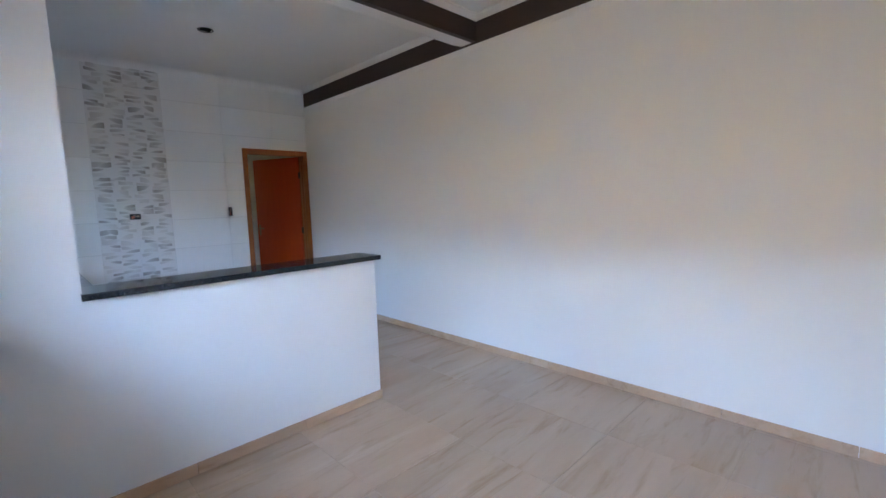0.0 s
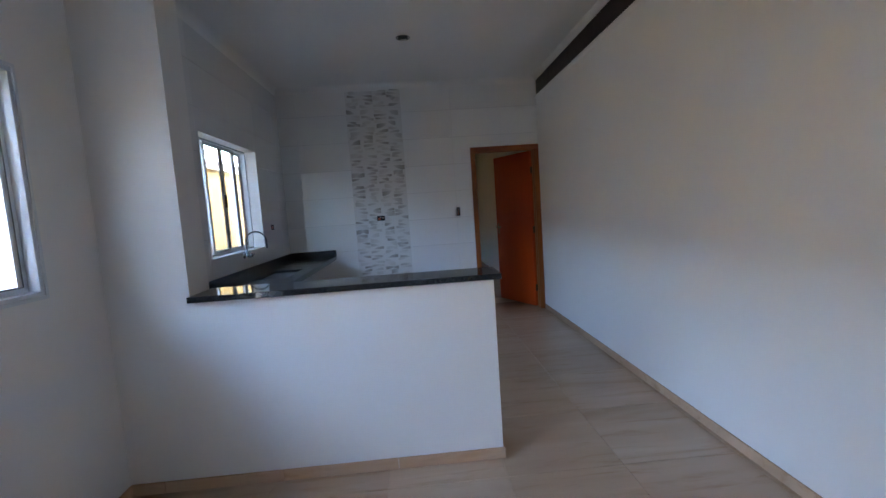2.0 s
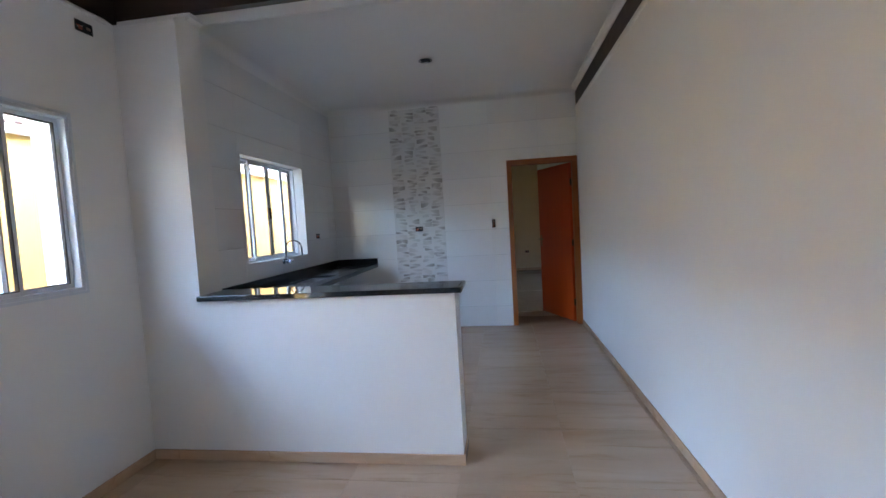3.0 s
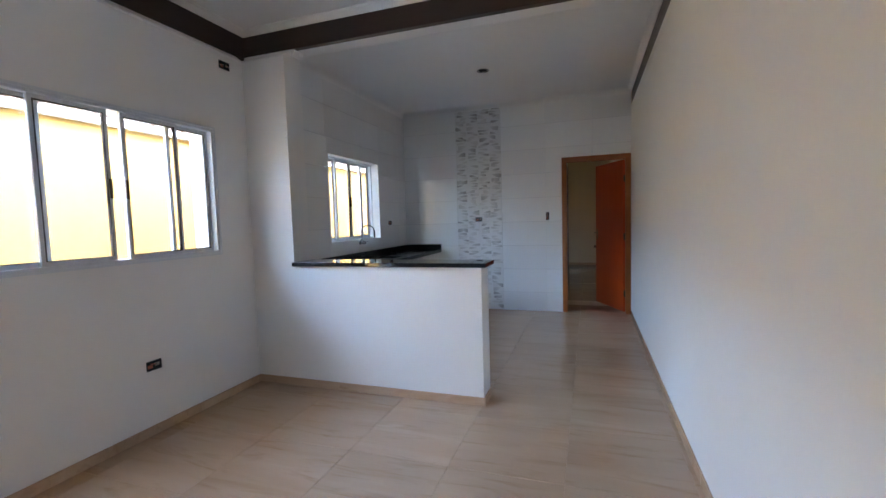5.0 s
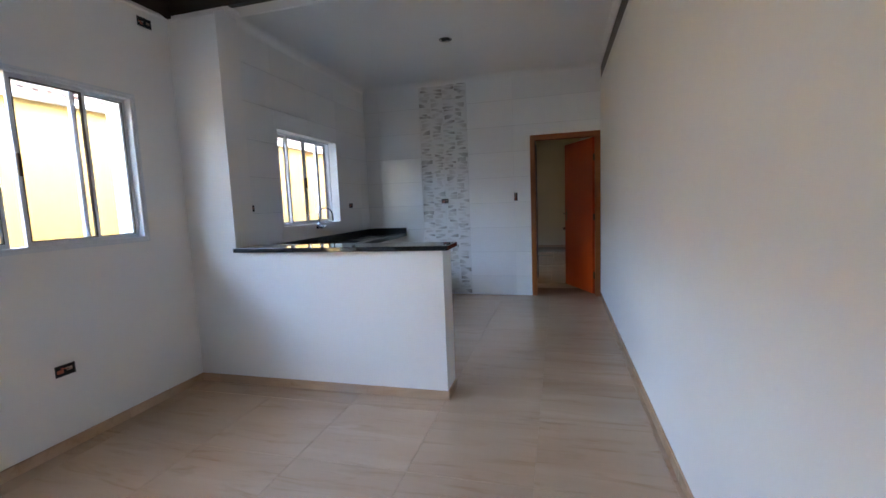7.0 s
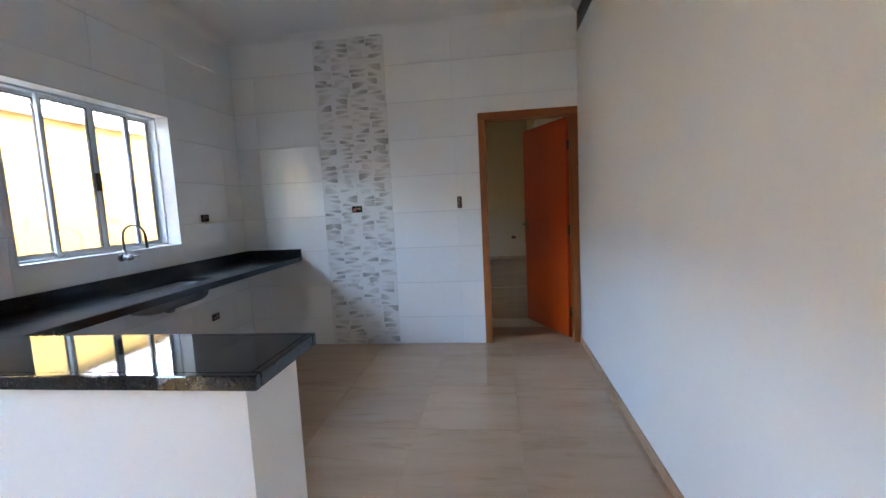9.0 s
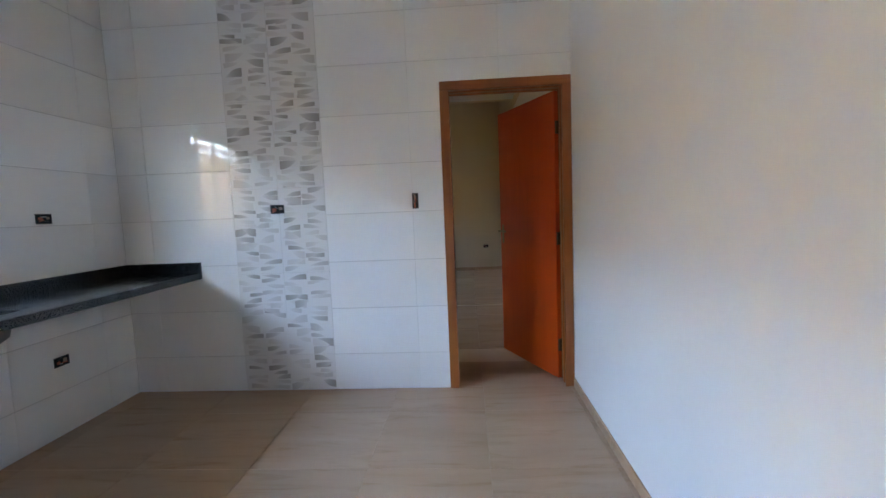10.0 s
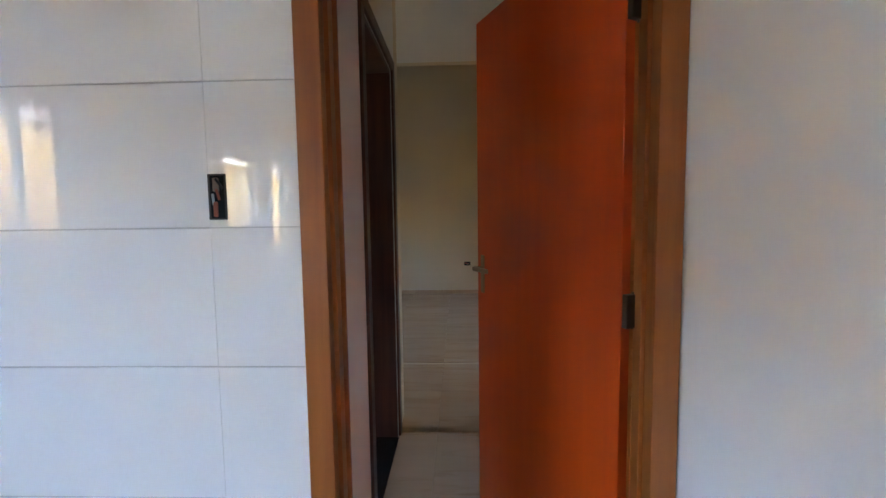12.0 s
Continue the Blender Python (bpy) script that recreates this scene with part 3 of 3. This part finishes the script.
part("backsplash", boxed(WEST + 0.02, CX, NORTH - 0.02, NORTH, CZ, CZ + 0.078, 0.002), DUSTY_GRANITE, counter)
part("backsplash", boxed(WEST + 0.02, CX, HALF_B, HALF_B + 0.02, CZ, CZ + 0.078, 0.002), DUSTY_GRANITE, counter)

sink = base("kitchen_sink", "stainless steel sink bowl under the granite counter", "sink")
x0, x1, y0, y1 = SINK
bm = bmesh.new()
rings = []
for d, z in ((-0.015, CZ - 0.0255), (0.0, CZ - 0.027), (0.012, CZ - 0.06), (0.02, CZ - 0.115), (0.045, CZ - 0.142), (0.1, CZ - 0.15)):
    ring = []
    r = 0.06
    for cx, cy, q in ((x1 - d - r, y1 - d - r, 0), (x0 + d + r, y1 - d - r, 1), (x0 + d + r, y0 + d + r, 2), (x1 - d - r, y0 + d + r, 3)):
        for j in range(6):
            a = (q + j / 5) * math.pi / 2
            ring.append(bm.verts.new((cx + r * math.cos(a), cy + r * math.sin(a), z)))
    rings.append(ring)
for r, s in zip(rings, rings[1:]):
    for k in range(len(r)):
        bm.faces.new((r[k], r[(k + 1) % len(r)], s[(k + 1) % len(r)], s[k]))
bm.faces.new(rings[-1])
bowl = part("bowl", bm, STEEL, sink, smooth=True)
part("drain", cyl(bmesh.new(), 0.025, 0.035, 0.035, Matrix.Translation(((x0 + x1) / 2, (y0 + y1) / 2, CZ - 0.166)), 20), STEEL, sink, "small drain outlet")

# ---- tap ----
tap = base("kitchen_tap", "wall-mounted chrome tap with a black flexible spout", "tap")
TY, TZ, TX = 4.3, 1.10, WEST + 0.028
part("wall_flange", cyl(bmesh.new(), 0.03, 0.026, 0.012, Matrix.Translation((WEST + 0.006, TY, TZ)) @ Matrix.Rotation(radians(90), 4, "Y")), CHROME, tap)
bm = cyl(bmesh.new(), 0.02, 0.02, 0.06, Matrix.Translation((WEST + 0.035, TY, TZ)) @ Matrix.Rotation(radians(90), 4, "Y"))
cyl(bm, 0.014, 0.011, 0.045, Matrix.Translation((TX, TY, TZ + 0.03)))
cyl(bm, 0.023, 0.019, 0.022, Matrix.Translation((WEST + 0.066, TY, TZ)) @ Matrix.Rotation(radians(90), 4, "Y"))
part("body", bm, CHROME, tap, smooth=True)
part("lever", boxed(WEST + 0.055, WEST + 0.071, TY + 0.008, TY + 0.085, TZ - 0.002, TZ + 0.01, 0.004), CHROME, tap)
arc = [(TX, TY, TZ + 0.045), (TX, TY, TZ + 0.085)]
for k in range(15):
    a = math.pi - k * math.pi * 0.97 / 14
    arc.append((TX + 0.095 * (1 + math.cos(a)), TY - 0.013 * (1 + math.cos(a)), TZ + 0.135 + 0.078 * math.sin(a)))
part("spout", tube(arc, 0.0075), BLACK, tap, "black flexible spout", smooth=True)
x1, y1, z1 = arc[-1]
part("nozzle", tube([(x1, y1, z1 + 0.004), (x1 + 0.003, y1 - 0.001, z1 - 0.05), (x1 + 0.005, y1 - 0.001, z1 - 0.085)], 0.009), BLACK, tap)


# ---- open electrical boxes ----
def wall_box(at, turn, w, h, seed, label):
    """An uncovered box on the wall: a rim, a flat plate painted black for the hollow's shade, and wire ends; its back
    lies on the wall, its front towards local -y.
    """
    rnd = random.Random(seed)
    root = base("electrical_box", label, "electrical box", pose(*at, 0, 0, turn), group="open electrical boxes")
    t, d = 0.004, 0.003
    bm = bmesh.new()
    for x0, x1, z0, z1 in ((-w / 2, -w / 2 + t, -h / 2, h / 2), (w / 2 - t, w / 2, -h / 2, h / 2), (-w / 2 + t, w / 2 - t, -h / 2, -h / 2 + t), (-w / 2 + t, w / 2 - t, h / 2 - t, h / 2)):
        box(bm, x0, x1, -d, 0.0, z0, z1)
    part("rim", bm, BOX_PLASTIC, root)
    part("shade_plate", boxed(-w / 2 + t, w / 2 - t, -0.0012, 0.0, -h / 2 + t, h / 2 - t), MATT_BLACK, root)
    wide = w > h
    long = w if wide else h
    for k in range(2):
        u = (k - 0.5) * long * rnd.uniform(0.4, 0.55)
        hu, hv = long * rnd.uniform(0.1, 0.17), min(w, h) * rnd.uniform(0.12, 0.2)
        v = rnd.uniform(-0.12, 0.12) * min(w, h)
        bm = boxed(u - hu, u + hu, -0.006, -0.001, v - hv, v + hv, 0.002, 1) if wide else boxed(v - hv, v + hv, -0.006, -0.001, u - hu, u + hu, 0.002, 1)
        part("plaster_remnant", bm, REMNANT if k else WIRE_RED, root)
    for k in range(3):
        x, z = rnd.uniform(-0.3, 0.3) * w, rnd.uniform(-0.3, 0.3) * h
        a = rnd.uniform(-0.5, 0.5) + (0 if wide else 1.57)
        pts = [(x + 0.016 * s * math.cos(a), -0.005 - 0.004 * math.sin(s * 1.5), z + 0.014 * s * math.sin(a)) for s in (-1, -0.4, 0.2, 0.8)]
        part("wire", tube(pts, 0.003, 6), WIRE_RED if k == 0 else (WIRE_GREY if k == 1 else BLACK), root)
    return root


EBOX = "uncovered electrical box with wire ends, its dark hollow a flat black plate"
wall_box((1.001, NORTH, 1.341), 0, 0.1, 0.062, 1, EBOX)
wall_box((1.997, NORTH, 1.361), 0, 0.043, 0.108, 2, EBOX)
for y, z, k in ((5.18, 1.33, 3), (5.185, 0.453, 4), (3.185, 1.335, 5)):
    wall_box((WEST, y, z), 90, 0.1, 0.06, k, EBOX)
wall_box((WEST, 1.528, 0.458), 90, 0.105, 0.065, 6, EBOX)
wall_box((WEST, 2.282, 2.625), 90, 0.105, 0.062, 7, EBOX)
wall_box((2.72, 11.85, 0.5), 0, 0.1, 0.06, 8, EBOX)

drain = base("drain_pipe_stub", "open round drain pipe stub in the tiled wall", "pipe")
bm = bmesh.new()
n = 24
rings = []
for r, dx in ((0.05, 0.0), (0.05, 0.012), (0.04, 0.012), (0.04, 0.001)):
    rings.append([bm.verts.new((WEST + dx, 4.257 + r * math.cos(2 * math.pi * k / n), 0.512 + r * math.sin(2 * math.pi * k / n))) for k in range(n)])
for r, s in zip(rings, rings[1:]):
    for k in range(n):
        bm.faces.new((r[k], r[(k + 1) % n], s[(k + 1) % n], s[k]))
bmesh.ops.recalc_face_normals(bm, faces=bm.faces)
part("collar", bm, plain("dull_pipe_plastic", (0.68, 0.65, 0.62), 0.6), drain)
# flat disc, coloured darker for the shade inside the pipe
part("opening", cyl(bmesh.new(), 0.04, 0.04, 0.003, Matrix.Translation((WEST + 0.002, 4.257, 0.512)) @ Matrix.Rotation(radians(90), 4, "Y")), plain("shaded_pipe_inside", (0.48, 0.43, 0.39), 0.8), drain)

# ceiling outlet in the kitchen; a flat black disc paints its hollow's shade
lamp_box = base("ceiling_outlet", "open round lamp outlet in the ceiling, without a lamp", "ceiling outlet", Matrix.Translation((*LAMP, TOP)))
bm = bmesh.new()
rings = []
for r, z in ((0.066, -0.001), (0.064, -0.003), (0.056, -0.003), (0.055, 0.004)):
    rings.append([bm.verts.new((r * math.cos(2 * math.pi * k / n), r * math.sin(2 * math.pi * k / n), z)) for k in range(n)])
for r, s in zip(rings, rings[1:]):
    for k in range(n):
        bm.faces.new((r[k], r[(k + 1) % n], s[(k + 1) % n], s[k]))
part("rim", bm, MATT_BLACK, lamp_box)
part("shade_disc", cyl(bmesh.new(), 0.056, 0.056, 0.004, Matrix.Translation((0, 0, 0.004))), MATT_BLACK, lamp_box)


# ---- tiles: last ----
def cut(rect, holes):
    """The pieces of a rectangle (u0, u1, z0, z1) outside the holes."""
    out = [rect]
    for h0, h1, g0, g1 in holes:
        nxt = []
        for a, b, c, d in out:
            if h0 >= b or h1 <= a or g0 >= d or g1 <= c:
                nxt.append((a, b, c, d))
                continue
            for p in ((a, min(b, h0), c, d), (max(a, h1), b, c, d), (max(a, h0), min(b, h1), c, min(d, g0)), (max(a, h0), min(b, h1), max(c, g1), d)):
                if p[1] - p[0] > 0.004 and p[3] - p[2] > 0.004:
                    nxt.append(p)
        out = nxt
    return out


JOINT = 0.0016
tile_meshes = {}


def slab_tile(w, h, depth, mat):
    """A tile w by h in x and z (front at y 0, towards -y), with softened front edges."""
    key = (round(w, 3), round(h, 3), depth, mat.name)
    if key not in tile_meshes:
        c = 0.0012
        bm = bmesh.new()
        back = [bm.verts.new(p) for p in ((0, depth, 0), (w, depth, 0), (w, depth, h), (0, depth, h))]
        side = [bm.verts.new(p) for p in ((0, c, 0), (w, c, 0), (w, c, h), (0, c, h))]
        face = [bm.verts.new(p) for p in ((c, 0, c), (w - c, 0, c), (w - c, 0, h - c), (c, 0, h - c))]
        bm.faces.new(face)
        for k in range(4):
            m = (k + 1) % 4
            bm.faces.new((side[k], side[m], face[m], face[k]))
            bm.faces.new((back[k], back[m], side[m], side[k]))
        bmesh.ops.recalc_face_normals(bm, faces=bm.faces)
        tile_meshes[key] = mesh_of("tile", bm, mat)
    return tile_meshes[key]


def wall_tiles(owner, columns, rows, holes, place, mat):
    """Tiles between column and row edges, less the holes. place(u, z) gives the pose of a tile's lower left front corner."""
    for a, b in zip(columns, columns[1:]):
        for c, d in zip(rows, rows[1:]):
            rect = (a + JOINT / 4, b - JOINT / 4, c + JOINT, d - JOINT)
            pieces = cut(rect, holes)
            if not pieces:
                continue
            if pieces == [rect]:
                ob = new("tile", slab_tile(rect[1] - rect[0], rect[3] - rect[2], 0.0035, mat))
                ob.parent, ob.matrix_local = owner, place(rect[0], rect[2])
            else:
                bm = bmesh.new()
                for p, q, r, s in pieces:
                    box(bm, p - rect[0], q - rect[0], 0, 0.0035, r - rect[2], s - rect[2])
                ob = new("tile", mesh_of("tile", bm, mat))
                ob.parent, ob.matrix_local = owner, place(rect[0], rect[2])


ROWS_Z = [0.0] + [0.268 + 0.34 * k for k in range(8)] + [2.985]
STRIP = (0.672, 1.352)
on_north = lambda u, z: Matrix.Translation((u, NORTH, z))
on_west = lambda u, z: pose(WEST, u, z, 0, 0, 90)
door_hole = [(X0 + 0.02, X1 - 0.005, -0.1, ZH - 0.02)]
wall_tiles(wall_north, [WEST, 0.047, STRIP[0]], ROWS_Z, [], on_north, WALL_TILE)
wall_tiles(wall_north, [STRIP[1], 1.976, 2.601, EAST], ROWS_Z, door_hole, on_north, WALL_TILE)
wall_tiles(wall_kitchen, [HALF_B, 3.01, 3.635, 4.26, 4.885, 5.51, NORTH], ROWS_Z, [KIT], on_west, WALL_TILE)

# patterned strip: tall tiles with printed wedges in four columns each
rnd = random.Random(5)


def wedge(bm, x, z, w, h, over, turned, proud):
    """One printed wedge: an upright blunt end, a nearly level edge and a curved edge that meet in a point. over: hung from its level edge."""
    n = 6
    lean, belly = rnd.uniform(0.0, 0.22), rnd.uniform(0.35, 0.75)
    pts = [(0.0, lean), (0.0, 1.0)] + [(k / n, lean * 0.6 + (1 - lean * 0.6) * (1 - (k / n) ** (1.2 + 2 * belly))) for k in range(1, n)] + [(1.0, lean * 0.6), (0.45, 0.0)]
    uv = bm.loops.layers.uv.verify()
    vs = [bm.verts.new((x + w * (1 - u if turned else u), -proud, z + h * (1 - v if over else v))) for u, v in pts]
    f = bm.faces.new(vs)
    for loop, p in zip(f.loops, pts):
        loop[uv].uv = p
    f.normal_update()
    if f.normal.y > 0:
        f.normal_flip()


STRIP_ROWS = [0.0, 0.27] + [0.27 + 0.61 * k for k in range(1, 5)] + [2.955]
for a, b in ((STRIP[0], (STRIP[0] + STRIP[1]) / 2), ((STRIP[0] + STRIP[1]) / 2, STRIP[1])):
    for c, d in zip(STRIP_ROWS, STRIP_ROWS[1:]):
        w, h = b - a - 0.0003, d - c - JOINT / 2
        ob = new("pattern_tile", slab_tile(w, h, 0.0035, PATTERN_TILE))
        ob.parent, ob.matrix_local = wall_north, on_north(a + 0.00015, c + JOINT / 4)
        bm = bmesh.new()
        cell = w / 2
        for col in range(2):
            z = rnd.choice((0.0, 0.01, 0.02))
            while z < h - 0.03:
                course = rnd.choice((0.028, 0.032, 0.036, 0.04, 0.06))
                lo, hi = max(0.002, z), min(h - 0.002, z + course)
                if hi - lo > 0.016:
                    for k in range(2 if rnd.random() < 0.3 else 1):
                        if rnd.random() < 0.9:
                            wide = cell * rnd.uniform(0.55, 0.85)
                            turned = rnd.random() < 0.5
                            slip = rnd.choice((0.0, rnd.uniform(0.0, 0.2), rnd.uniform(0.0, 0.5))) * cell
                            x = max(0.003, (col + 1) * cell - wide - 0.003 - slip) if turned else min(w - wide - 0.003, col * cell + 0.003 + slip)
                            wedge(bm, x, lo, wide, hi - lo, rnd.random() < 0.6, turned, 0.0005 + 0.0002 * (2 * col + k))
                z += course + rnd.choice((0.0, 0.004, 0.008, 0.014))
        pattern = part("printed_wedges", bm, WEDGE, ob, "grey and beige wedge pattern")

# floor tiles
GX = [1.81 + 0.62 * k for k in range(-4, 4)]
GY = [2.30 + 0.62 * k for k in range(-9, 17)]
flat = Matrix.Rotation(radians(-90), 4, "X")


def floor_area(x0, x1, y0, y1):
    xs = [x0] + [g for g in GX if x0 + 0.01 < g < x1 - 0.01] + [x1]
    ys = [y0] + [g for g in GY if y0 + 0.01 < g < y1 - 0.01] + [y1]
    for a, b in zip(xs, xs[1:]):
        for c, d in zip(ys, ys[1:]):
            ob = new("tile", slab_tile(b - a - 0.002, d - c - 0.002, 0.0035, FLOOR_TILE))
            ob.parent = floor
            ob.matrix_local = Matrix.Translation((a + 0.001, d - 0.001, 0.0)) @ flat


floor_area(WEST, EAST, SOUTH, NORTH + 0.08)
floor_area(2.06, EAST, NORTH + 0.08, 7.3)
floor_area(-0.175, 2.06, NORTH + 0.14, 7.3)
floor_area(-0.175, EAST, 7.3, 11.85)
